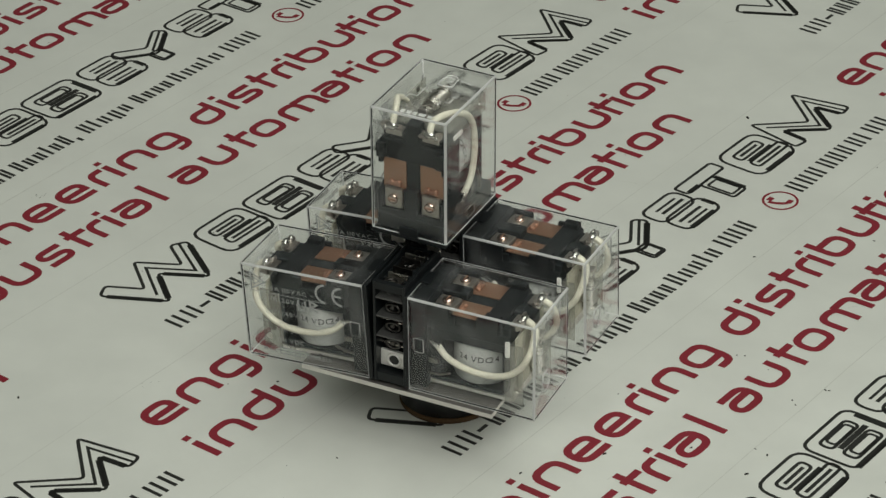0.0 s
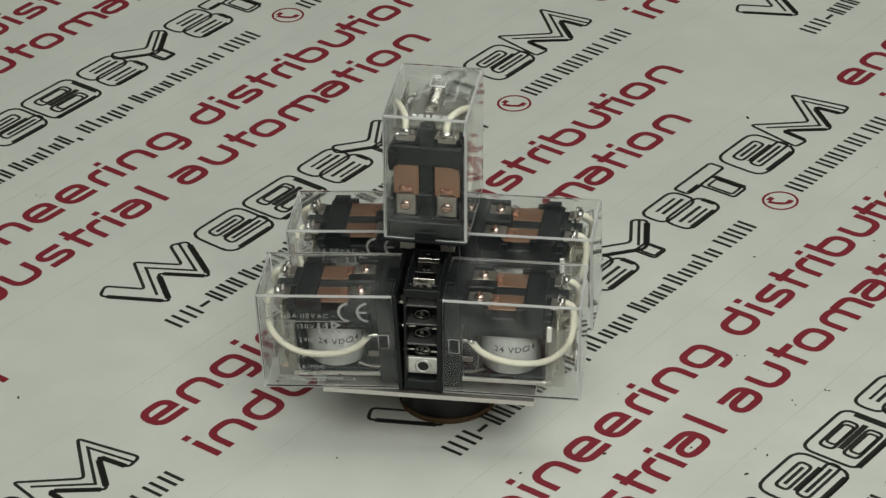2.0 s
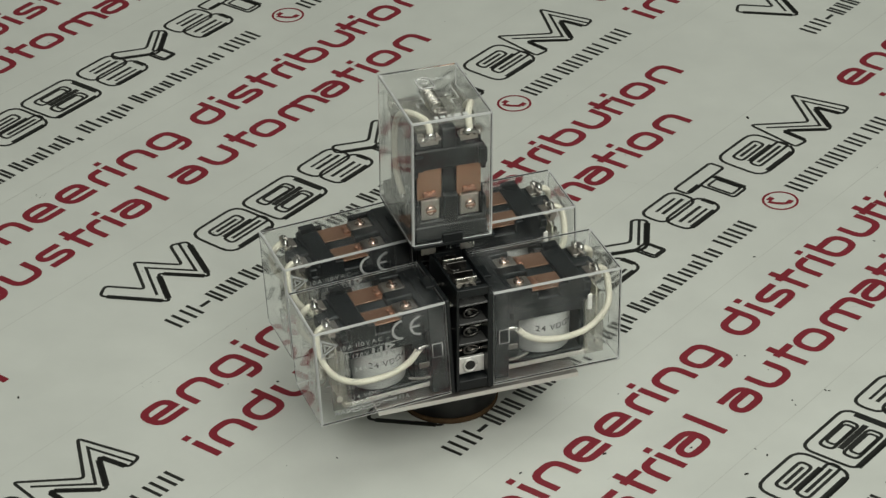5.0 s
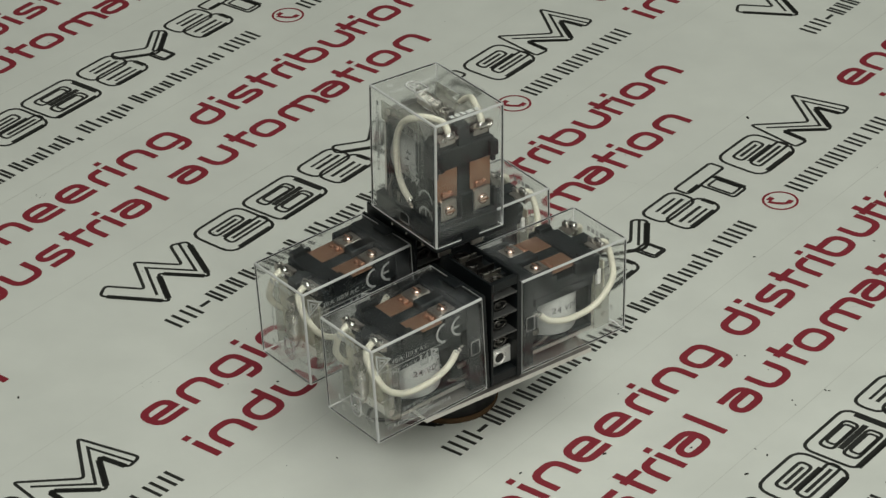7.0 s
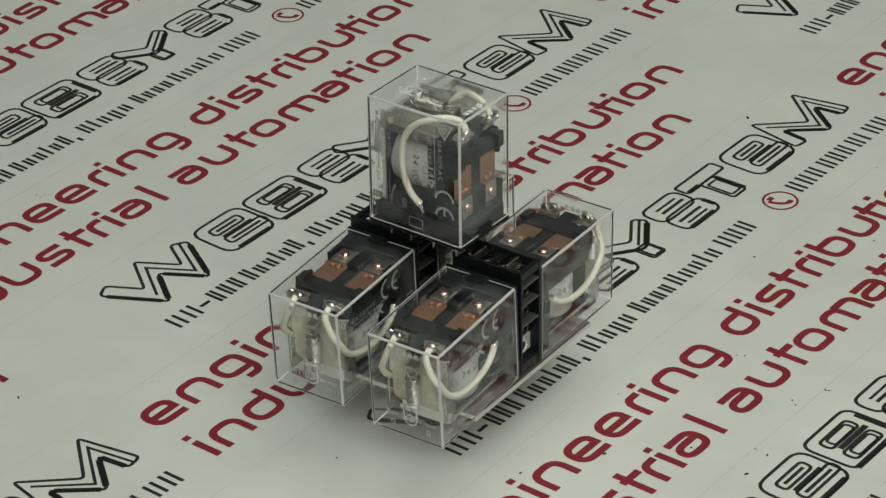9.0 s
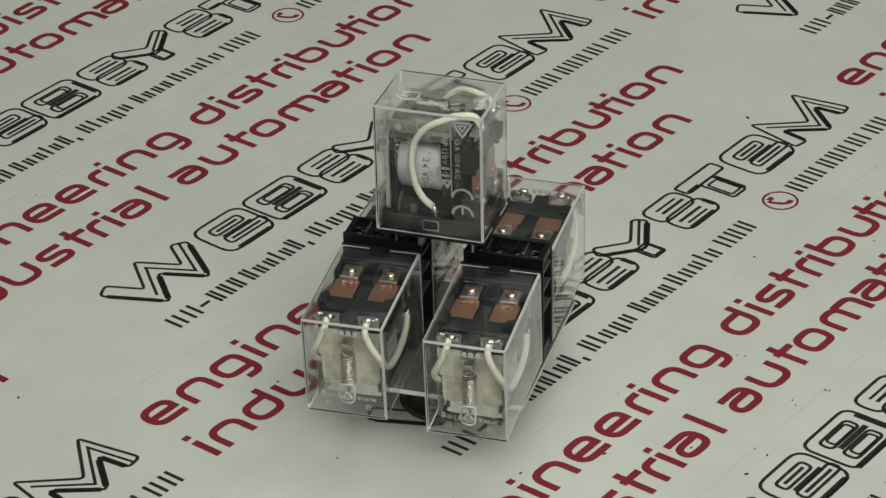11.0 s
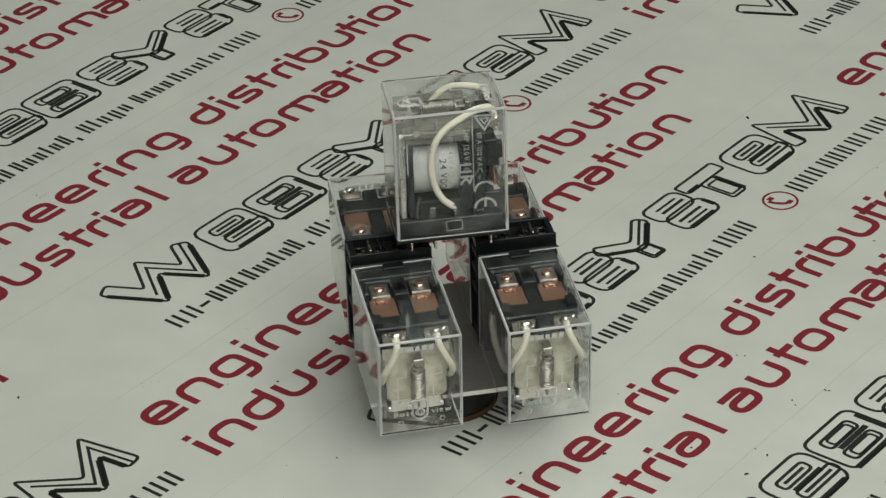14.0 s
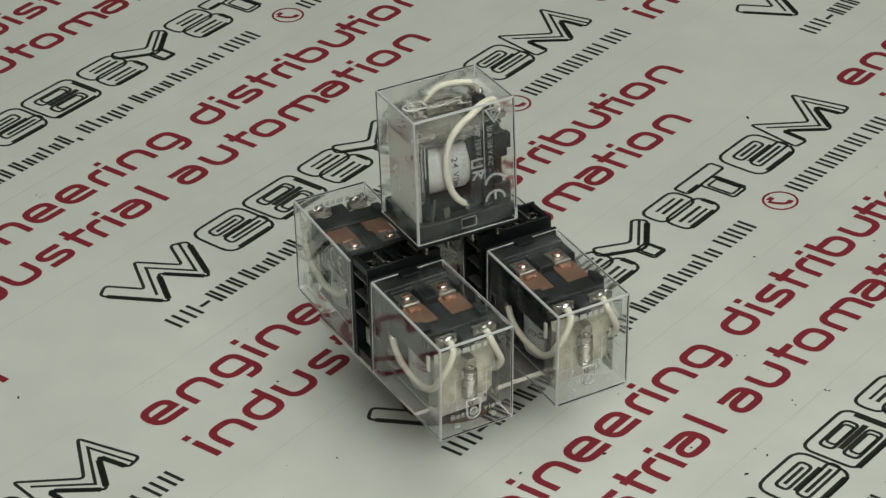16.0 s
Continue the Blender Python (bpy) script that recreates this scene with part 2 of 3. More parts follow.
def letters(bm, spots, base, xheight, bold=0.022):
    """Characters (ch, x0, x1) set on a base line, each between its two ends, with a small letter's height."""
    ref = [p[1] for p in glyph("x", bold)[0]]
    k, y0 = xheight / (max(ref) - min(ref)), min(ref)
    for ch, x0, x1 in spots:
        pts, faces = glyph(ch, bold)
        a, b = min(p[0] for p in pts), max(p[0] for p in pts)
        spread = [(2 * (p[0] - a) / (b - a) - 1, 2 * (p[1] - y0) * k / xheight - 1) for p in pts]
        vs = [bm.verts.new((x0 + (u + 1) / 2 * (x1 - x0), base + (v + 1) / 2 * xheight, 0)) for u, v in spread]
        for f in faces:
            bm.faces.new([vs[i] for i in f])


def typed(bm, text, x0, base, xheight, bold=0.0, pitch=1.0):
    """A run of text in the built-in font with its own spacing. Returns the end."""
    ref = [p[1] for p in glyph("x", bold)[0]]
    k = xheight / (max(ref) - min(ref))
    spots, x = [], x0
    for ch in text:
        if ch == " ":
            x += 0.3 * k
            continue
        w = max(p[0] for p in glyph(ch, bold)[0]) - min(p[0] for p in glyph(ch, bold)[0])
        spots.append((ch, x, x + w * k))
        x += (w + 0.10 * pitch) * k
    letters(bm, spots, base, xheight, bold)
    return x


# ---------------------------------------------------------------- table and room
TX0, TX1, TY0, TY1 = -0.75, 0.75, -0.42, 0.85
bm = bmesh.new()
box(bm, TX0 / MM, TX1 / MM, TY0 / MM, TY1 / MM, -28, 0, 1.5, 2)
table = tagged(new("tabletop", mesh_of("tabletop", bm, FILM)), "tabletop covered with white printed company film", "tabletop", kind="structure")

RX, RY0, RY1, FZ, CZ = 2.2, -2.2, 2.2, -0.75, 1.9


def slab(name, x0, x1, y0, y1, z0, z1, mat, label, category):
    bm = bmesh.new()
    box(bm, x0 / MM, x1 / MM, y0 / MM, y1 / MM, z0 / MM, z1 / MM)
    return tagged(new(name, mesh_of(name, bm, mat)), label, category, kind="structure")


slab("floor", -RX, RX, RY0, RY1, FZ - 0.1, FZ, FLOORM, "plain grey painted floor of the room", "floor")
slab("ceiling", -RX, RX, RY0, RY1, CZ, CZ + 0.1, WALL, "plain pale painted ceiling of the room", "ceiling")
slab("wall_west", -RX - 0.1, -RX, RY0, RY1, FZ, CZ, WALL, "plain pale painted wall of the room", "wall")
slab("wall_east", RX, RX + 0.1, RY0, RY1, FZ, CZ, WALL, "plain pale painted wall of the room", "wall")
slab("wall_south", -RX - 0.1, RX + 0.1, RY0 - 0.1, RY0, FZ, CZ, WALL, "plain pale painted wall of the room", "wall")
slab("wall_north", -RX - 0.1, RX + 0.1, RY1, RY1 + 0.1, FZ, CZ, DIM_WALL, "unseen plain wall, toned dark to dim reflections", "wall")
for lx in (TX0 + 0.06, TX1 - 0.06):
    for ly in (TY0 + 0.06, TY1 - 0.06):
        bm = bmesh.new()
        box(bm, (lx - 0.025) / MM, (lx + 0.025) / MM, (ly - 0.025) / MM, (ly + 0.025) / MM, FZ / MM, -28, 2)
        part("table_leg", bm, STEEL, table)

# printing on the film: u runs along the lines, v across them
PHI = 51.232
PITCH, PERIOD, ENG = 50.2, 528.0, 233.8
INK_Z = 0.05
WIDE = 11.5
eng_line = [("e", -0.3), ("n", 13.7), ("g", 27.4), ("i", 41.4), ("n", 46.1), ("e", 59.7), ("e", 73.5), ("r", 88.0), ("i", 95.4), ("n", 100.2), ("g", 113.7),
            ("d", 133.9), ("i", 147.8), ("s", 152.4), ("t", 164.8), ("r", 173.2), ("i", 180.0), ("b", 184.8), ("u", 198.4), ("t", 210.5), ("i", 218.0), ("o", 222.2), ("n", 236.3)]
ind_line = [("i", -0.8), ("n", 4.1), ("d", 17.5), ("u", 31.2), ("s", 45.3), ("t", 58.5), ("r", 66.1), ("i", 73.4), ("a", 77.6), ("l", 92.3),
            ("a", 102.8), ("u", 117.0), ("t", 131.4), ("o", 138.9), ("m", 152.8), ("a", 170.5), ("t", 183.6), ("i", 192.4), ("o", 196.6), ("n", 210.5)]
WIDTHS = {"i": 2.5, "l": 2.5, "r": 6.6, "t": 8.0, "s": 10.4, "m": 17.0}


PEN, XH = 2.25, 9.7


def bent(pts, r=3.7, n=5):
    """An open line with its inner corners rounded."""
    P = [Vector(p) for p in pts]
    out = [P[0]]
    for a, p, b in zip(P, P[1:], P[2:]):
        ra, rb = min(r, (a - p).length * 0.49), min(r, (b - p).length * 0.49)
        s, e = p + (a - p).normalized() * ra, p + (b - p).normalized() * rb
        out += [(1 - k / n) ** 2 * s + 2 * k / n * (1 - k / n) * p + (k / n) ** 2 * e for k in range(n + 1)]
    return out + [P[-1]]


def red_letter(ch, w):
    """Lines of the pen for one squared, round-cornered letter, w wide."""
    h = PEN / 2
    l, r, t, b, m = h, w - h, XH - h, h, 4.5
    up = XH + 2.9
    if ch == "i":
        return [[(w / 2, 0), (w / 2, XH - 0.5)], [(w / 2, XH + 1.15), (w / 2, XH + 3.1)]]
    if ch == "l":
        return [[(w / 2, 0), (w / 2, up + 0.6)]]
    if ch == "n":
        return [bent([(l, 0), (l, t), (r, t), (r, 0)])]
    if ch == "m":
        return [bent([(l, 0), (l, t), (w / 2, t), (w / 2, 0)], 3.2), bent([(w / 2 - 0.6, t), (r, t), (r, 0)], 3.2)]
    if ch == "u":
        return [bent([(l, XH), (l, b), (r, b), (r, XH)])]
    if ch == "r":
        return [bent([(l, 0), (l, t), (w, t)])]
    if ch == "o":
        return [bent([(w / 2, b), (r, b), (r, t), (l, t), (l, b), (w / 2, b)])]
    if ch == "d":
        return [bent([(r, t), (l, t), (l, b), (r, b), (r, up)])]
    if ch == "b":
        return [bent([(l, t), (r, t), (r, b), (l, b), (l, up)])]
    if ch == "g":
        return [bent([(r, b), (l, b), (l, t), (r, t), (r, -2.6), (w * 0.42, -2.6)], 3.4)]
    if ch == "e":
        return [bent([(w, b), (l, b), (l, t), (r, t), (r, m - h)]), [(l, m), (r, m)]]
    if ch == "a":
        return [bent([(0.7, t), (r, t), (r, b), (l, b), (l, m + 1.2), (r, m + 1.2)], 3.4)]
    if ch == "s":
        return [bent([(w - 0.4, t), (l, t), (l, m + 0.3), (r, m + 0.3), (r, b), (0.2, b)], 3.2)]
    if ch == "t":
        return [[(l + 1.0, 0), (l + 1.0, up)], [(0, t), (w - 0.6, t)]]
    return []


def line_mesh(name, line):
    bm = bmesh.new()
    for c, x in line:
        for k, pts in enumerate(red_letter(c, WIDTHS.get(c, WIDE))):
            first = len(bm.verts)
            stroke(bm, [(x + p[0], p[1]) for p in pts], PEN)
            bm.verts.ensure_lookup_table()
            line_verts = bm.verts[first:]
            for i, v in enumerate(line_verts):
                v.co.z = 0.05 * k + 0.05 * (i // 2) / (len(line_verts) / 2)
    return mesh_of(name, bm, RED)


ENG_MESH, IND_MESH = line_mesh("printed_words", eng_line), line_mesh("printed_words", ind_line)


def logo_mesh():
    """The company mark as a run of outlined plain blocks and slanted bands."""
    bm = bmesh.new()
    t, h = 1.0, 18.0

    def block(pts, r=2.4, inner=True):
        q = rounded(pts, r)
        stroke(bm, q, t, True)
        if inner:
            c = sum((Vector(p) for p in pts), Vector((0, 0))) / len(pts)
            stroke(bm, [c + (p - c) * 0.72 + Vector((0.25, -0.25)) for p in q], t * 0.9, True)

    def heavy(a, b):
        stroke(bm, [a, b], 1.9)

    def band(pts, w):
        """Outline of a wide band along a line, with a thinner line inside and a heavy flank."""
        P = [Vector(p) for p in pts]
        L, R = [], []
        for i, p in enumerate(P):
            d1 = (p - P[i - 1]).normalized() if i else (P[1] - P[0]).normalized()
            d2 = (P[i + 1] - p).normalized() if i < len(P) - 1 else d1
            nn = Vector((-d1.y - d2.y, d1.x + d2.x)).normalized()
            k = w / 2 / max(0.5, nn.dot(Vector((-d1.y, d1.x))))
            L.append(p + nn * k)
            R.append(p - nn * k)
        stroke(bm, rounded(L + R[::-1], 1.6), t, True)
        stroke(bm, [p * 0.5 + q * 0.5 for p, q in zip(L, R)][1:], t * 0.9)
        for a, b in zip(R, R[1:]):
            heavy(a + (b - a) * 0.1, b - (b - a) * 0.1)
    band([(1.2, -1.2), (8.8, -15.4), (17.8, -2.6), (25.2, -15.4), (33.4, -1.2)], 5.4)
    band([(192.2, -16.6), (194.6, -2.4), (205.4, -15.2), (216.0, -2.2), (218.4, -16.6)], 5.2)
    for x in (38.4, 168.3):
        block(rect(x, x + 20.5, -h + 0.4, -0.4, 0.6), 4.5, False)
        block(rect(x + 4.5, x + 17, -7.6, -3.8, 0.3), 1.5, False)
        block(rect(x + 4.5, x + 21, -13.8, -10.0, 0.3), 1.5, False)
        heavy((x + 4, -h + 1.0), (x + 18, -h + 1.0))
        heavy((x + 5.5, -9.6), (x + 18, -9.6))
        stroke(bm, [(x + 6.5, -5.7), (x + 15.5, -5.7)], 1.1)
        stroke(bm, [(x + 6.5, -12.0), (x + 19.0, -12.0)], 1.1)
    block(rect(61, 83, -h + 0.4, -0.4), 3.6, False)
    block(rect(65, 78.5, -7.6, -3.4), 1.6)
    block(rect(65, 78.5, -15.0, -10.6), 1.6)
    stroke(bm, [(66.5, -9.1), (79.5, -9.1)], 1.8)
    stroke(bm, [(82.0, -15.0), (82.0, -4.0)], 1.6)
    heavy((62, -h + 0.9), (80, -h + 0.9))
    for x in (86.4, 128.2):
        block(rect(x, x + 17, -9.6, -0.4), 3.6, False)
        block(rect(x + 1, x + 18.5, -h + 0.4, -8.2), 3.6, False)
        stroke(bm, [(x + 4.2, -3.6), (x + 14, -3.6)], 0.9)
        stroke(bm, [(x + 4.2, -5.8), (x + 15, -5.8)], 1.2)
        stroke(bm, [(x + 3.4, -12.4), (x + 14.5, -12.4)], 1.2)
        stroke(bm, [(x + 4.5, -14.8), (x + 14.5, -14.8)], 0.9)
        heavy((x + 18.2, -h + 3), (x + 18.2, -10.5))
        heavy((x + 3, -h + 0.9), (x + 15, -h + 0.9))
    band([(103.0, -2.2), (113.6, -10.2), (125.6, -2.2)], 4.6)
    block(rect(110.6, 116.2, -h + 0.0, -11.0), 1.2)
    block(rect(146.5, 166, -5.4, -0.4), 1.2, False)
    block(rect(153, 159.5, -h + 0.4, -5.4), 1.2)
    heavy((159.8, -h + 1), (159.8, -6))
    heavy((147.5, -5.2), (153, -5.2))
    return mesh_of("printed_mark", bm, BLACK_INK)


def address_mesh():
    bm = bmesh.new()
    rows = ((0, 10, "TT"), (17, 28.5, "TTT"), (31, 57, "Txxlxt,"), (60.5, 81, "Tlxjx"), (84.6, 100.3, "Txxx"), (102.6, 124.3, "Txxlx"), (128, 132, "II"), (133.6, 142.4, "TT"),
            (167.2, 181.6, "TTT"), (184.6, 198.4, "TTT"), (201.0, 208.0, "TI"), (211, 220.4, "TT"))
    for x0, x1, forms in rows:
        widths = [0.45 if f in "lI," else 1.0 for f in forms]
        k = (x1 - x0) / (sum(widths) + 0.55 * (len(forms) - 1))
        x = x0
        for f, w in zip(forms, widths):
            top = {"T": 6.6, "I": 6.6, "l": 6.9, "t": 6.9, ",": 1.2}.get(f, 5.0)
            low = -1.4 if f in "j," else 0
            pen = 1.15
            if w < 0.9:
                bar(bm, x, x + min(pen, w * k), low, top)
            else:
                bar(bm, x, x + pen, low, top)
                bar(bm, x + w * k - pen, x + w * k, low, top)
            x += (w + 0.55) * k
    bar(bm, 11.5, 15.4, 2.4, 3.6)
    return mesh_of("printed_address_bars", bm, BLACK_INK)


def phone_mesh():
    bm = bmesh.new()
    stroke(bm, [(5.1 * math.cos(a * math.pi / 24), 5.1 * math.sin(a * math.pi / 24)) for a in range(48)], 0.75, True)
    stroke(bm, [(-1.6 + 0.2 * k * k * 0.5 - 0.9, 2.6 - 1.05 * k) for k in range(6)], 1.3)
    stroke(bm, [(-1.9, 2.9), (0.2, 2.9)], 1.7)
    stroke(bm, [(0.0, -2.6), (2.2, -2.6)], 1.7)
    return mesh_of("printed_phone_sign", bm, RED)


LOGO_MESH, ADDR_MESH, PHONE_MESH = logo_mesh(), address_mesh(), phone_mesh()
TURN = pose(0, 0, 0, 0, 0, PHI)


def print_at(me, u, v):
    m = TURN @ Matrix.Translation((u * MM, v * MM, INK_Z * MM))
    xs = [v2.co.x for v2 in me.vertices]
    for x in (min(xs), max(xs)):
        p = m @ Vector((x, 0, 0))
        if not (TX0 + 0.03 < p.x < TX1 - 0.03 and TY0 + 0.03 < p.y < TY1 - 0.03):
            return
    ob = new(me.name, me)
    ob.parent = table
    ob.matrix_local = m


STARTS = {0: -11.4, 1: -294.1, 2: -17.2, 3: -290.4, 4: -20.0, 5: -297.9, 6: -26.0, 7: -302.0}
RISE = {0: -1.0, 1: 1.1, 2: 0.1, 3: 0.7, 4: -0.2, 5: 0.1, 6: -1.0, 7: -1.0}
for k in range(-12, 19):
    w = STARTS.get(k, (-12.0 if k % 2 == 0 else -293.0) - 1.4 * k)
    vt = 214.2 - PITCH * k + RISE.get(k, 0.0)
    for n in (-2, -1, 0, 1, 2):
        u = w + PERIOD * n
        print_at(LOGO_MESH, u, vt)
        print_at(ADDR_MESH, u, vt - 32.6)
        print_at(PHONE_MESH, u + 159.2, vt - 29.8)
        print_at(ENG_MESH, u + ENG, vt - 11.9)
        print_at(IND_MESH, u + ENG, vt - 32.4)

for k in range(-6, 13):
    v = 214.2 - PITCH * k + 7.7
    bm = bmesh.new()
    rnd = random.Random(k + 50)
    n = 24
    stroke(bm, [(-250 + 600 * i / n, rnd.uniform(-0.25, 0.25)) for i in range(n + 1)], 0.28)
    for q in bm.verts:
        q.co.z = rnd.uniform(0.02, 0.06)
    part("film_seam", bm, SEAM, table, "", TURN @ Matrix.Translation((0, v * MM, 0)))
rnd = random.Random(7)
bm = bmesh.new()
for i in range(50):
    u, v, r = rnd.uniform(-180, 180), rnd.uniform(-70, 270), rnd.choice((0.08, 0.1, 0.13, 0.17))
    c = len(bm.verts)
    bmesh.ops.create_icosphere(bm, subdivisions=1, radius=r, matrix=Matrix.Translation((u, v, r * 0.35)) @ pose(0, 0, 0, 0, 0, rnd.uniform(0, 180)) @ Matrix.Diagonal((rnd.uniform(0.8, 2.2), 1, 0.5, 1)))
for i in range(3):
    cu_, cv_ = rnd.uniform(-150, 170), rnd.uniform(-60, 220)
    for k in range(rnd.randint(4, 8)):
        r = rnd.choice((0.08, 0.1, 0.14))
        bmesh.ops.create_icosphere(bm, subdivisions=1, radius=r, matrix=Matrix.Translation((cu_ + rnd.gauss(0, 3), cv_ + rnd.gauss(0, 2.2), r * 0.3)) @ Matrix.Diagonal((rnd.uniform(0.8, 2.4), rnd.uniform(0.6, 1.4), 0.5, 1)))
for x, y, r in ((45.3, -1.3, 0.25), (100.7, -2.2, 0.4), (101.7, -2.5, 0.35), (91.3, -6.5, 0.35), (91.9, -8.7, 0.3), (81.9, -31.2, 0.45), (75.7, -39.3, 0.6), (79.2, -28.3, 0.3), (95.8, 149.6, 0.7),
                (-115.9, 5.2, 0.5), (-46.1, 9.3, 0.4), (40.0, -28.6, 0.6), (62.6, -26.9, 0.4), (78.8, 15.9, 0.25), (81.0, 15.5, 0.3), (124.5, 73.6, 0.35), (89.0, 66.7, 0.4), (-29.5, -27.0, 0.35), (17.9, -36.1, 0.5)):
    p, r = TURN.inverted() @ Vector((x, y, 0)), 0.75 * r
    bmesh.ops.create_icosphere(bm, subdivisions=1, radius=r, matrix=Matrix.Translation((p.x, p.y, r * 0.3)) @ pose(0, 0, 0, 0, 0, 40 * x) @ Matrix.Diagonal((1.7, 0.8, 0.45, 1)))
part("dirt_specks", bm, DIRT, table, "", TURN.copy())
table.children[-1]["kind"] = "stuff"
for x, y, lean, long in ((1.5, 152, 30, 4.0), (54, 112, -20, 5.0), (112, 38, 10, 3.0), (-62, 36, 60, 2.5), (66, 180, 50, 6.0), (95, 215, 15, 5.0), (40, -40, 35, 3.0)):
    bm = bmesh.new()
    a = radians(lean)
    stroke(bm, [(t * math.cos(a) * long, t * math.sin(a) * long + 0.5 * math.sin(3 * t)) for t in (0, 0.25, 0.5, 0.75, 1)], 0.22)
    part("scratch", bm, SEAM, table, "", Matrix.Translation((x * MM, y * MM, 0.03 * MM)))

# ---------------------------------------------------------------- the turning stack: its own frame, in millimetres over the case bottoms
AXIS_Z = 20.6
RW, RH, RL = 21.4, 28.0, 35.1
LEAN = pose(0, 0, 0, -1.276, -0.059, 0)


def mm(x, y, z, rx=0, ry=0, rz=0):
    return pose(x * MM, y * MM, z * MM, rx, ry, rz)


def case_mesh():
    """Clear five-sided moulded cover, closed all round its wall so that it refracts as one body."""
    bm = bmesh.new()
    hx, hy, t = RH / 2, RW / 2, 0.55
    for d, top, b in ((0, RL, 0.5), (t, RL - t, 0.2)):
        vs = [bm.verts.new((x, y, z)) for x in (-hx + d, hx - d) for y in (-hy + d, hy - d) for z in (0.05, top)]
        fs = [bm.faces.new([vs[i] for i in q]) for q in ((0, 1, 3, 2), (4, 6, 7, 5), (0, 4, 5, 1), (2, 3, 7, 6), (1, 5, 7, 3))]
        es = [e for e in {e for f in fs for e in f.edges} if len(e.link_faces) == 2]
        known = set(bm.faces) - set(fs)
        # bevels take the pale material that paints light along the edges
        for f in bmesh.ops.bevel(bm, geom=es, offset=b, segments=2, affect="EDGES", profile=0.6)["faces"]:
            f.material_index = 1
        middle = Vector((0, 0, top * 0.4))
        for f in bm.faces:
            if f not in known:
                f.normal_update()
                out = f.normal.dot(f.calc_center_median() - middle) > 0
                if out == (d > 0):
                    f.normal_flip()
    rim = [e for e in bm.edges if len(e.link_faces) == 1]
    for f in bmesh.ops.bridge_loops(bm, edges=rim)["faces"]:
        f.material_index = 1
        f.normal_update()
        if f.normal.z > 0:
            f.normal_flip()
    return mesh_of("case", bm, [GLASS, EDGE_GLINT], False)


def wrap(bm, r, cz, side):
    """Bends flat lettering (x along the turn, y along the coil) round the coil."""
    for v in bm.verts:
        a = v.co.x / r
        v.co = Vector((v.co.y, side * r * math.cos(a), cz + side * r * math.sin(a)))


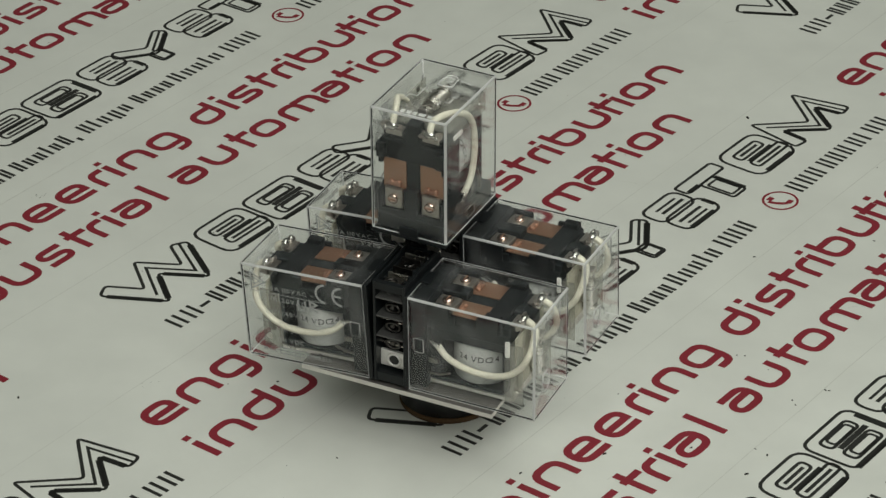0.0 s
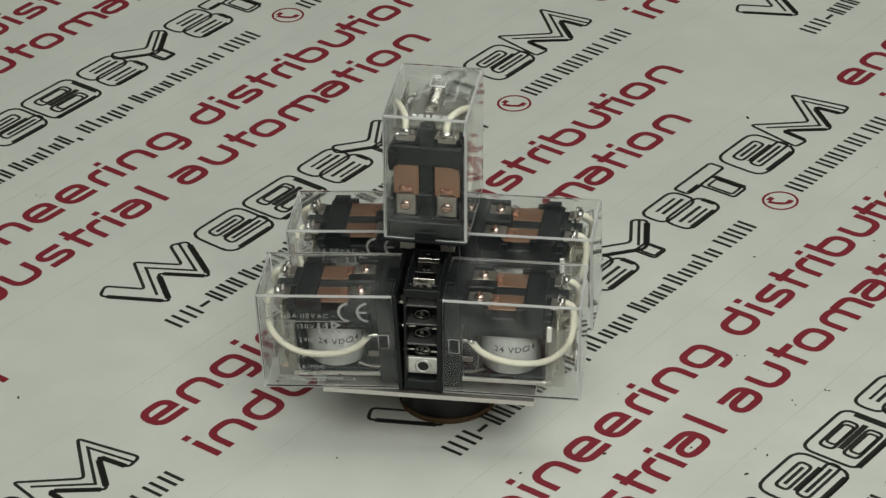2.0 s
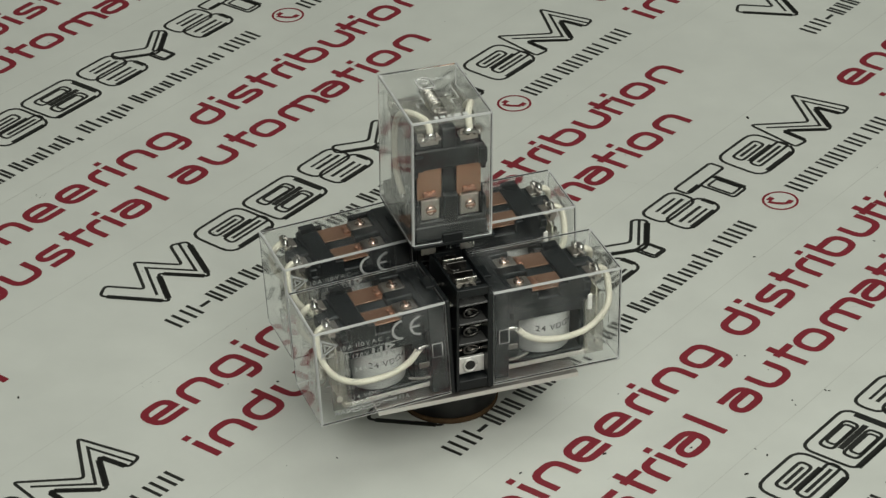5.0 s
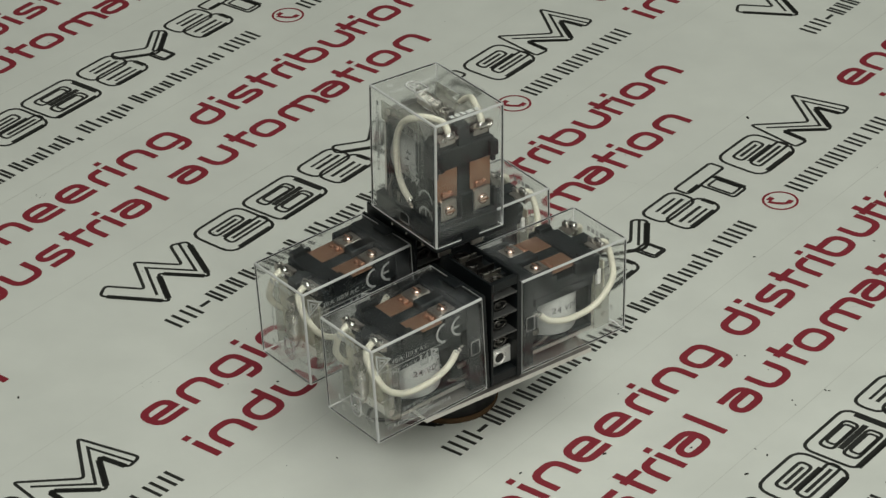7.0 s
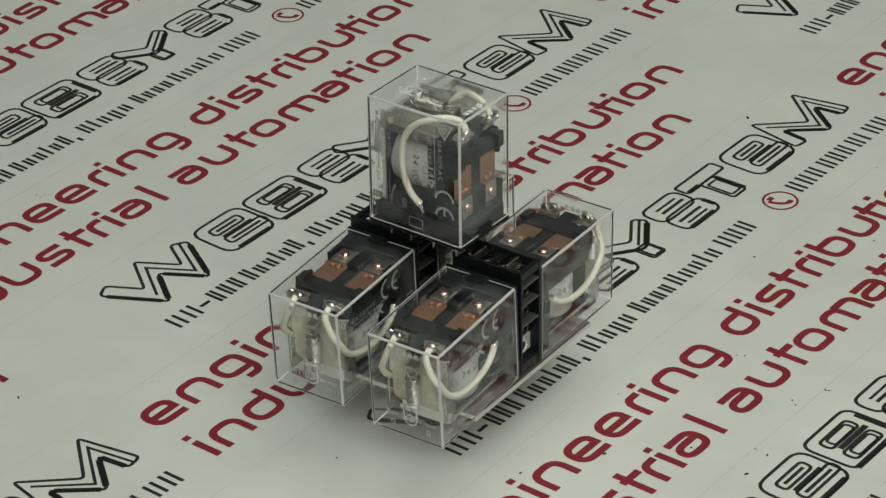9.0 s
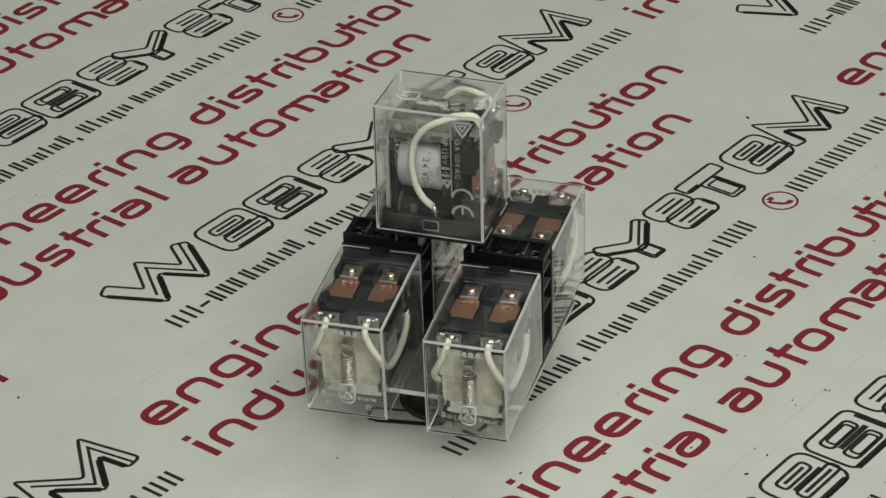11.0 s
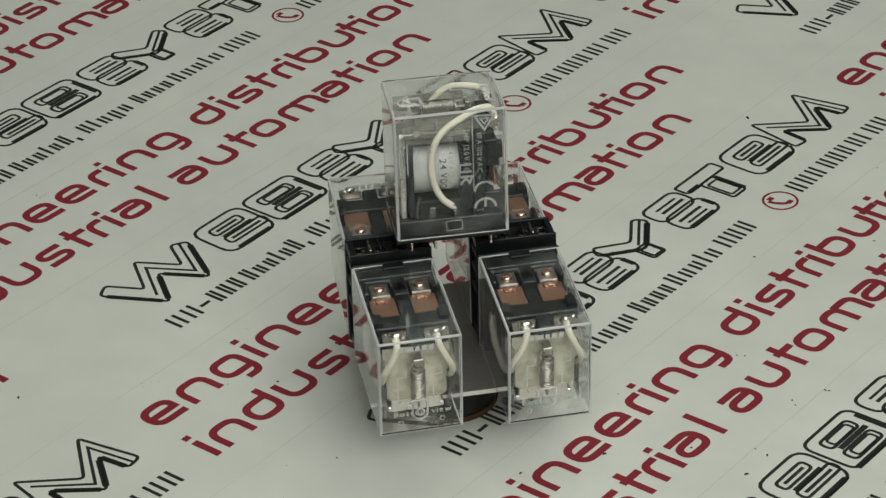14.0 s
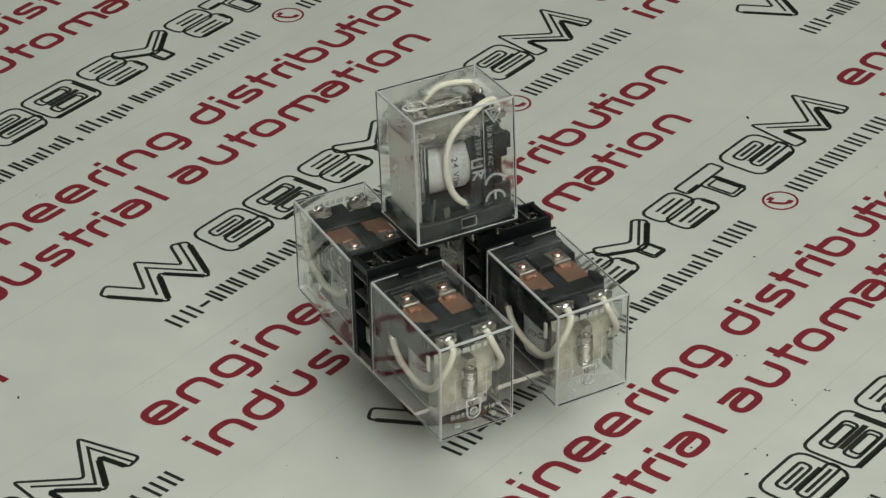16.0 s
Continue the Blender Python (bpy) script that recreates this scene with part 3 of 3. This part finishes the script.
def relay(label):
    """A plug-in relay: the clear cover stands up along z, the contact side faces +x, the printed side -y."""
    e = tagged(new("relay"), label, "relay", group="plug-in relays")
    bm = bmesh.new()
    box(bm, -13.0, 13.0, -9.5, 9.5, 0.2, 4.6, 0.3)
    box(bm, -14.2, 14.2, -10.6, 10.6, -1.2, 0, 0.3)
    box(bm, 6.0, 12.8, -9.3, 9.3, 4.4, 6.0, 0.3)
    for y in (-8.75, 0.0, 8.75):
        box(bm, 8.0, 12.8, y - (1.7 if y == 0 else 0.6), y + (1.7 if y == 0 else 0.6), 5.0, 11.0, 0.25)
    box(bm, 13.6, 14.3, -2.7, 2.7, -0.2, 2.3, 0.15)
    base = part("base", bm, BLACK, e)
    for x in (-10, -4, 3, 10):
        for y in (-5.2, 5.2):
            bm = bmesh.new()
            box(bm, x - 0.3, x + 0.3, y - 1.9, y + 1.9, -5.4, -1.4, 0.1)
            part("pin", bm, STEEL, base)
    part("case", case_mesh(), None, e, "clear moulded plastic cover").visible_shadow = False
    # contact side
    bm = bmesh.new()
    box(bm, 5.4, 8.6, -8.9, 8.9, 4.6, 27.2, 0.35)
    box(bm, 8.2, 10.6, -8.6, 8.6, 24.6, 27.6, 0.3)
    box(bm, 8.2, 11.4, -1.9, 1.9, 24.0, 31.0, 0.3)
    box(bm, 8.4, 10.9, -1.7, 1.7, 4.6, 20.0, 0.2)
    box(bm, 9.6, 12.8, -1.9, 1.9, 4.6, 12.6, 0.3)
    for s in (-1, 1):
        box(bm, 8.4, 10.6, min(s * 8.5, s * 9.2), max(s * 8.5, s * 9.2), 4.6, 12.6, 0.2)
    part("contact_block", bm, DARK, e)
    bm = bmesh.new()
    box(bm, 8.4, 11.7, -9.2, 9.2, 20.0, 25.6, 0.35)
    for s in (-1, 1):
        prism(bm, [(8.4, s * 7.2), (12.9, s * 7.2), (12.9, s * 9.5), (8.4, s * 9.5)], 20.6, 24.6)
        box(bm, 8.4, 12.0, min(s * 8.3, s * 9.5), max(s * 8.3, s * 9.5), 18.4, 21.0, 0.2)
    part("crossbar", bm, BLACK, e)
    for y in (-5.2, 5.2):
        bm = bmesh.new()
        box(bm, 10.7, 11.0, y - 3.2, y + 3.2, 11.4, 20.4, 0.05)
        part("contact_spring", bm, COPPER, e, "bare copper contact spring")
        bm = bmesh.new()
        for dy in (-1.0, 1.0):
            lathe(bm, [(0.75, 10.8), (0.8, 11.0), (0.8, 11.5), (0.5, 11.7)], "X", (0, y + dy, 13.0), 12)
        lathe(bm, [(0.7, -1.7), (0.8, -1.5), (0.8, 1.5), (0.7, 1.7)], "Y", (11.0, y, 12.7), 12)
        part("contact_rivet", bm, DARK_COPPER, e, "tarnished copper contact rivets")
        bm = bmesh.new()
        box(bm, 10.4, 12.0, y - 2.6, y + 2.6, 5.8, 11.8, 0.45, 2)
        term = part("terminal", bm, TERMINAL, e, "bright nickel-plated terminal block")
        bm = bmesh.new()
        lathe(bm, [(1.4, 11.9), (1.4, 12.4), (1.1, 12.75), (0.5, 12.82)], "X", (0, y, 8.8), 16)
        part("screw", bm, SCREW, term, "slotted copper-coloured screw")
        bm = bmesh.new()
        box(bm, 12.7, 12.9, y - 1.25, y + 1.25, 8.6, 9.0)
        part("screw_slot", bm, DARK_COPPER, term)
        s = 1 if y > 0 else -1
        bm = bmesh.new()
        prism(bm, [(10.0, y - 2.7), (12.4, y - 2.9), (12.6, y - 1.2), (11.6, y - 0.6), (11.6, y + 0.8), (12.6, y + 1.3), (12.3, y + 2.8), (10.0, y + 2.6)], 28.6, 29.2)
        box(bm, 11.0, 11.5, y - 2.3, y + 2.3, 27.0, 30.2, 0.1)
        prism(bm, [(10.6, y + s * 1.6), (12.5, y + s * 1.8), (12.2, y + s * 3.2), (10.6, y + s * 3.0)], 29.0, 30.3)
        lug = part("solder_lug", bm, TERMINAL, e, "tinned solder lug")
        bm = bmesh.new()
        bmesh.ops.create_icosphere(bm, subdivisions=2, radius=1.35, matrix=Matrix.Translation((11.9, y, 29.9)) @ Matrix.Diagonal((0.95, 1.25, 0.8, 1)))
        bmesh.ops.create_icosphere(bm, subdivisions=2, radius=0.8, matrix=Matrix.Translation((12.2, y + s * 2.0, 29.3)) @ Matrix.Diagonal((0.8, 1.2, 0.8, 1)))
        for v in bm.verts:
            v.co += 0.6 * noise.noise_vector(v.co * 1.1)
        for f in bm.faces:
            f.smooth = True
        part("solder_blob", bm, SOLDER, lug, "shiny lump of solder")
        bm = bmesh.new()
        tube(bm, smooth_path([(11.8, y, 29.8), (11.4, y, 31.4), (10.0, y + s * 0.3, 32.7), (6.4, s * 7.0, 32.9), (2.6, s * 8.7, 32.0), (-1.2, s * 8.8, 29.4), (-3.8, s * 8.8, 25.4), (-4.7, s * 8.8, 20.0), (-4.1, s * 8.8, 14.4), (-2.2, s * 8.7, 10.0), (0.3, s * 8.3, 7.4)]), 0.86, 12)
        part("wire", bm, WIRE, e, "cream sleeved wire bent in an arc")
        bm = bmesh.new()
        tube(bm, smooth_path([(-0.4, s * 8.6, 8.2), (0.8, s * 8.4, 7.0), (1.0, s * 8.0, 4.4)]), 0.62, 8)
        bmesh.ops.create_icosphere(bm, subdivisions=2, radius=0.85, matrix=Matrix.Translation((0.7, s * 8.6, 6.9)) @ Matrix.Diagonal((1.0, 0.8, 1.1, 1)))
        part("wire_end", bm, SOLDER, e, "tinned wire end")
    # coil with its bobbin and yoke
    bm = bmesh.new()
    lathe(bm, [(7.6, -9.0), (7.8, -8.7), (7.8, 2.3), (7.6, 2.6)], "X", (0, 0, 16.6), 40)
    coil = part("coil", bm, COILM, e, "coil wound in pale printed tape")
    for side in (-1, 1):
        bm = bmesh.new()
        typed(bm, "24 VDC", -3.9, -2.4, 1.15, 0.014, 1.3)
        typed(bm, "24 VDC", 4.6, -2.4, 1.15, 0.014, 1.3)
        wrap(bm, 7.88, 16.6, side)
        part("coil_lettering", bm, GREY_INK, coil)
    bm = bmesh.new()
    box(bm, 2.6, 5.4, -8.4, 8.4, 6.0, 25.6, 0.3)
    box(bm, -10.2, -9.0, -8.2, 8.2, 5.0, 25.4, 0.3)
    box(bm, -10.2, 4.6, -6.6, 6.6, 4.4, 8.4, 0.3)
    box(bm, -10.2, 4.6, -7.4, 7.4, 24.8, 26.0, 0.3)
    part("bobbin", bm, DARK, e)
    bm = bmesh.new()
    box(bm, -12.3, -10.9, -7.2, 7.2, 3.2, 27.6, 0.25)
    box(bm, -12.3, 4.4, -6.4, 6.4, 26.4, 27.8, 0.25)
    part("yoke", bm, YOKE, e, "bent nickel-plated steel yoke")
    for y in (8.9,):
        bm = bmesh.new()
        box(bm, 2.4, 7.0, y - 0.3, y + 0.3, 26.3, 27.5, 0.15)
        box(bm, 2.4, 7.0, min(y, y * 0.9), max(y, y * 0.9), 26.3, 26.7, 0.1)
        part("stop_tab", bm, NICKEL, e, "bright bent nickel tab")
    bm = bmesh.new()
    prism(bm, [(8.2, -8.4), (8.2, 8.4), (0.4, 8.5), (0.0, 7.7), (-6.6, 7.6), (-7.6, 6.6), (-7.6, -6.6), (-6.6, -7.6), (0.0, -7.7), (0.4, -8.5)], 28.8, 29.2)
    part("insulating_film", bm, MILKY, e, "cream insulating film")
    for y in (-8.35, 8.35):
        bm = bmesh.new()
        box(bm, -11.4, 6.0, y - 0.15, y + 0.15, 25.9, 31.0, 0.05)
        part("film_skirt", bm, SKIRT, e, "milky folded side of the insulating film")
        bm = bmesh.new()
        lathe(bm, [(0.9, min(y, y * 1.06)), (0.6, max(y, y * 1.06))], "Y", (-8.0, 0, 29.2), 12)
        part("film_rivet", bm, STEEL, e)
    bm = bmesh.new()
    pts = [Vector((-5.8 + 8.2 * k / 192, 1.75 * math.cos(k * math.pi / 6), 31.3 + 1.75 * math.sin(k * math.pi / 6))) for k in range(193)]
    tube(bm, pts, 0.2, 5)
    part("return_spring", bm, STEEL, e, "fine coiled return spring")
    bm = bmesh.new()
    tube(bm, [Vector((4.1 + 1.7 * math.cos(a), 1.6 * math.sin(a), 31.6)) for a in [2 * math.pi * k / 18 for k in range(19)]], 0.24, 6)
    tube(bm, [Vector((-7.2 + 1.4 * math.cos(a), 0, 31.3 + 1.4 * math.sin(a))) for a in [2 * math.pi * k / 18 for k in range(19)]], 0.24, 6)
    box(bm, 5.2, 6.2, -1.2, 1.2, 29.2, 32.4, 0.15)
    part("spring_hook", bm, TERMINAL, e, "bent wire loop at the end of the spring")
    bm = bmesh.new()
    bm = bmesh.new()
    ring = [(-5.6, -1.9, 33.2), (-9.4, -1.9, 33.2)] + [(-9.4 - 1.9 * math.sin(a), -1.9 * math.cos(a), 33.2) for a in [math.pi * k / 8 for k in range(1, 8)]] + [(-9.4, 1.9, 33.2), (-5.6, 1.9, 33.2), (-5.6, -1.9, 33.2)]
    tube(bm, [Vector(p) for p in ring], 0.3, 6)
    tube(bm, [Vector((-9.2 + 1.0 * math.cos(a), 1.0 * math.sin(a), 33.2)) for a in [2 * math.pi * k / 12 for k in range(13)]], 0.25, 6)
    part("test_button", bm, CASE_EDGE, e, "clear moulded test button")
    for y in (-8.2, 8.2):
        bm = bmesh.new()
        box(bm, -5.4, -3.9, y - 0.25, y + 0.25, 4.6, 7.4, 0.1)
        part("coil_terminal", bm, DARK_METAL, e, "small dull coil terminal")
        bm = bmesh.new()
        tube(bm, smooth_path([(-8.6, y, 4.6), (-8.4, y, 7.6), (-7.6, y * 0.96, 10.4)]), 0.4, 8)
        part("coil_lead", bm, DARK_METAL, e, "dull tinned coil lead")
    # printing on the inside of the cover
    bm = bmesh.new()
    zz = -9.4

    def run(text, x, z0, xh, bold=0.008):
        q = bmesh.new()
        typed(q, text, 0, 0, xh, bold, 2.3)
        tmp = bpy.data.meshes.new("tmp")
        q.to_mesh(tmp)
        q.free()
        tmp.transform(Matrix(((0, 1, 0, x), (0, 0, 1, zz), (-1, 0, 0, z0), (0, 0, 0, 1))))
        bm.from_mesh(tmp)
        bpy.data.meshes.remove(tmp)
    run("10A 110VAC ~", 6.6, 28.0, 0.86)
    run("2HP 120VAC", 3.4, 29.5, 0.86)
    run("2HP 240VAC", -0.6, 29.5, 0.86)
    run("10A 24 VDC", -5.6, 26.5, 0.82)
    run("24 VDC", -8.8, 26.0, 0.82)
    run("MADE IN INDONESIA", -12.3, 31.0, 0.82)

    def lines(pts, w, closed=False):
        q = bmesh.new()
        stroke(q, pts, w, closed)
        tmp = bpy.data.meshes.new("tmp")
        q.to_mesh(tmp)
        q.free()
        tmp.transform(Matrix(((0, 1, 0, 0), (0, 0, 1, zz), (-1, 0, 0, 0), (0, 0, 0, 1))))
        bm.from_mesh(tmp)
        bpy.data.meshes.remove(tmp)
    lines([(-33.2, 5.6), (-12.0, 5.6)], 0.22)
    lines([(-32.6, -3.0), (-12.4, -3.0)], 0.18)
    lines([(-32.8, 6.2), (-28.8, 8.6), (-32.8, 11.0)], 0.5, True)
    lines([(-32.0, 7.6), (-30.4, 8.6), (-32.0, 9.6)], 0.4, True)
    for cz, barred in ((-12.4, False), (-7.6, True)):
        lines([(cz + 1.0 + 2.6 * math.cos(a), 8.4 + 2.6 * math.sin(a)) for a in [math.pi * (0.5 + k / 12) for k in range(13)]], 0.65)
        if barred:
            lines([(cz - 1.2, 8.4), (cz + 0.8, 8.4)], 0.6)
    lines([(-19.4, 5.2), (-19.4, 2.2), (-17.4, 2.2), (-17.4, 5.2)], 0.62)
    lines([(-16.0, 2.2), (-16.0, 5.4), (-14.2, 4.6), (-15.6, 3.7), (-13.8, 2.2)], 0.62)
    lines(rounded(rect(-15.2, -13.4, -1.8, 0), 0.8), 0.25, True)
    for k, (a, b) in enumerate(((-27, -18), (-27, -15), (-26, -19))):
        lines([(a, -10.6 - 0.9 * k), (b, -10.6 - 0.9 * k)], 0.3)
    part("printing", bm, WHITE_INK, e, "white printed ratings and marks")
    # catch windows low on both printed sides; a black box paints the dark hole
    for s in (-1, 1):
        bm = bmesh.new()
        q = rounded(rect(-1.8, 2.4, 1.5, 4.3), 0.3, 2)
        loop = [bm.verts.new((p.x, s * 10.5, p.y)) for p in q]
        loop2 = [bm.verts.new((0.3 + (p.x - 0.3) * 0.92, s * 10.5, 2.9 + (p.y - 2.9) * 0.88)) for p in q]
        for i in range(len(q)):
            j = (i + 1) % len(q)
            bm.faces.new((loop[i], loop[j], loop2[j], loop2[i]))
        part("catch_rim", bm, CASE_EDGE, e)
        bm = bmesh.new()
        box(bm, -1.4, 2.0, min(s * 9.4, s * 10.2), max(s * 9.4, s * 10.2), 1.8, 4.0, 0.1)
        part("catch", bm, BLACK, e)
    # end mark on the tip
    bm = bmesh.new()
    q = bmesh.new()
    typed(q, "Bottom view", -6.8, -9.6, 1.1, 0.012, 1.5)
    for x0, x1, y0, y1 in ((-5.2, -3.9, 10.0, 11.4), (-3.4, -1.4, 10.0, 11.4), (-0.9, 0.2, 10.0, 11.4), (0.7, 2.0, 10.0, 11.4), (2.5, 3.7, 10.0, 11.4)):
        bar(q, x0, x1, y0, y1)
    for x in (-5.6, 5.0):
        stroke(q, rounded(rect(x, x + 1.1, -12.2, -10.9), 0.3, 2), 0.2, True)
    for x in (-5.6, 3.4):
        stroke(q, [(x, -5.4), (x, 2.4), (x + 2.2, 2.4), (x + 2.2, 4.6)], 0.3)
        stroke(q, [(x - 1.0, -1.2), (x + 1.0, -1.2)], 0.3)
    tmp = bpy.data.meshes.new("tmp")
    q.to_mesh(tmp)
    q.free()
    tmp.transform(Matrix(((0, 1, 0, 0), (-1, 0, 0, 0), (0, 0, 1, 33.7), (0, 0, 0, 1))))
    bm.from_mesh(tmp)
    bpy.data.meshes.remove(tmp)
    part("end_printing", bm, END_INK, e)
    return e


def socket_body(label):
    """Black double socket between two relays, with open terminal chambers on its two flanks; z up, relays along y."""
    e = tagged(new("relay_socket"), label, "relay socket", group="relay sockets")
    hw, hy = RW / 2 - 0.1, 4.2
    bm = bmesh.new()
    box(bm, -hw + 5, hw - 5, -hy, hy, 0.2, 29.0, 0.2)
    box(bm, -hw + 0.4, hw - 0.4, -hy, hy, 0.2, 3.0, 0.2)
    for q in (-1, 1):
        box(bm, -hw, hw, q * hy - 0.35, q * hy + 0.35, 0.2, 30.6, 0.15)
    body = part("body", bm, BLACK, e)
    for z in (13.9, 19.9, 25.4):
        bm = bmesh.new()
        box(bm, -hw + 0.2, hw - 0.2, -hy + 0.3, hy - 0.3, z, z + 0.55, 0.12)
        part("divider", bm, GREY_PLASTIC, body, "glossy grey plastic divider")
    for q in (-1, 1):
        for k, z in enumerate((11.2, 16.4, 22.0)):
            bm = bmesh.new()
            tube(bm, [Vector((q * (hw - 2.4), 1.9 * math.cos(a), z + 1.2 * math.sin(a))) for a in [2 * math.pi * i / 18 for i in range(19)]], 0.4, 6)
            lathe(bm, [(0.8, q * (hw - 4.2)), (0.8, q * (hw - 2.6)), (0.5, q * (hw - 2.3))], "X", (0, -0.3, z), 12)
            part("terminal_ring", bm, SOCKET_TIN, body, "dull tinned terminal ring")
        bm = bmesh.new()
        box(bm, q * (hw - 3.2) - 0.5, q * (hw - 3.2) + 0.5, -3.9, 3.9, 3.7, 8.5, 0.15)
        nut = part("nut_plate", bm, NICKEL, body, "square nickel nut plate")
        bm = bmesh.new()
        tube(bm, [Vector((q * (hw - 2.6), 1.75 * math.cos(a), 6.1 + 1.75 * math.sin(a))) for a in [2 * math.pi * i / 20 for i in range(21)]], 0.4, 8)
        part("nut_collar", bm, NICKEL, nut)
        bm = bmesh.new()
        lathe(bm, [(1.6, q * (hw - 2.66)), (1.6, q * (hw - 2.62))], "X", (0, 0, 6.1), 18)
        part("nut_hole", bm, SPINDLE, nut)
    for x in (-7.4, -2.4, 2.4, 7.4):
        bm = bmesh.new()
        outer = abs(x) > 5
        ring_plate(bm, x, -0.5, 28.6, 2.5, 1.25, 0.6)
        if not outer:
            box(bm, x - 0.2, x + 0.2, -2.7, 2.7, 28.8, 31.0, 0.1)
        lug = part("top_lug", bm, DARK_METAL if outer else SOCKET_TIN, body, "dull tinned lug with a round hole")
        bm = bmesh.new()
        tube(bm, [Vector((x + 1.45 * math.cos(a), -0.5 + 1.45 * math.sin(a), 29.3)) for a in [2 * math.pi * i / 14 for i in range(15)]], 0.3, 6)
        part("lug_ring", bm, SOCKET_TIN, lug)
    for x in (-4.9, 4.9):
        bm = bmesh.new()
        box(bm, x - 0.3, x + 0.3, -2.8, 2.8, 28.4, 30.6, 0.1)
        part("clip_tab", bm, STEEL, body, "bright upright clip tab")
    for x in (-9.6, 9.6):
        bm = bmesh.new()
        box(bm, x - 0.8, x + 0.8, -hy, hy, 28.0, 30.4, 0.2)
        part("end_wall", bm, BLACK, body)
    return e


moving = []


def carried(ob, m):
    moving.append((ob, m))
    return ob


LYING = "clear-cased plug-in relay lying on the grey plate"
HX = {"N": -1, "F": 1}


def lying(row, x, y, dz, yaw, pitch):
    s = HX[row]
    axes = Matrix(((0, s, 0, 0), (0, 0, s, 0), (1, 0, 0, 0), (0, 0, 0, 1)))
    return LEAN @ mm(x, y, dz, 0, 0, yaw) @ mm(0, 0, 0, s * pitch, 0, 0) @ mm(0, 0, RH / 2) @ axes


first = relay(LYING)
spots = [lying("N", -15.0, -6.71, -0.16, 1.09, -3.33), lying("N", 17.65, -8.92, 0.02, 0.71, -3.37),
         lying("F", -15.0, 3.65, 0.15, -1.72, 1.63), lying("F", 17.65, 2.63, -0.1, 0.26, 0.38)]
carried(first, spots[0])
for m in spots[1:]:
    carried(copy_thing(first, m), m)
top = copy_thing(first, Matrix())
tagged(top, "clear-cased plug-in relay standing upright on the two sockets")
clear_film = [o for o in top.children if o.name.startswith("insulating_film")][0]
clear_film.data = clear_film.data.copy()
clear_film.data.materials[0] = SKIRT
top.scale = (1.025, 1.0, 1.0)
carried(top, LEAN @ mm(0.46, -3.21, 37.0, 0, 0, -1.5))
sock = socket_body("black double relay socket between two relays")
carried(sock, LEAN @ mm(-15.0, -2.2, -0.2))
m = LEAN @ mm(17.65, -2.8, -0.2)
carried(copy_thing(sock, m), m)

bm = bmesh.new()
fs = box(bm, -24.6, 28.4, -28.4, 26.0, -2.2, -0.9, 0.0)
for f in fs[:4]:
    f.material_index = 1
plate = tagged(new("turntable_plate", mesh_of("turntable_plate", bm, [PLATE, PLATE_EDGE])), "flat grey plate with pale cut edges under relays", "plate")
carried(plate, LEAN.copy())
# lowest ring of the drum, its brownish reflection put into the colour
bm = bmesh.new()
lathe(bm, [(13.0, -20.6), (13.2, -20.2), (13.2, -19.2), (13.0, -19.0)], seg=48)
e = tagged(new("turntable"), "small round black turntable carrying the plate", "turntable")
part("felt_foot", bm, BROWN_REFLEX, e, "bottom rim coloured as a brownish reflection")
bm = bmesh.new()
lathe(bm, [(12.6, -19.1), (13.0, -18.8), (13.0, -4.2), (12.4, -3.6), (5.0, -3.5), (5.0, -2.6)], seg=48)
part("drum", bm, SPINDLE, e)
carried(e, Matrix())


def theta(t):
    return -116.28 + 9.013 * t


def motions():
    for ob, m in moving:
        rows = []
        for i in range(33):
            t = i * 0.5
            rows.append((t, mm(0, 0, AXIS_Z, 0, 0, theta(t)) @ m))
        walk(ob, rows)


motions()
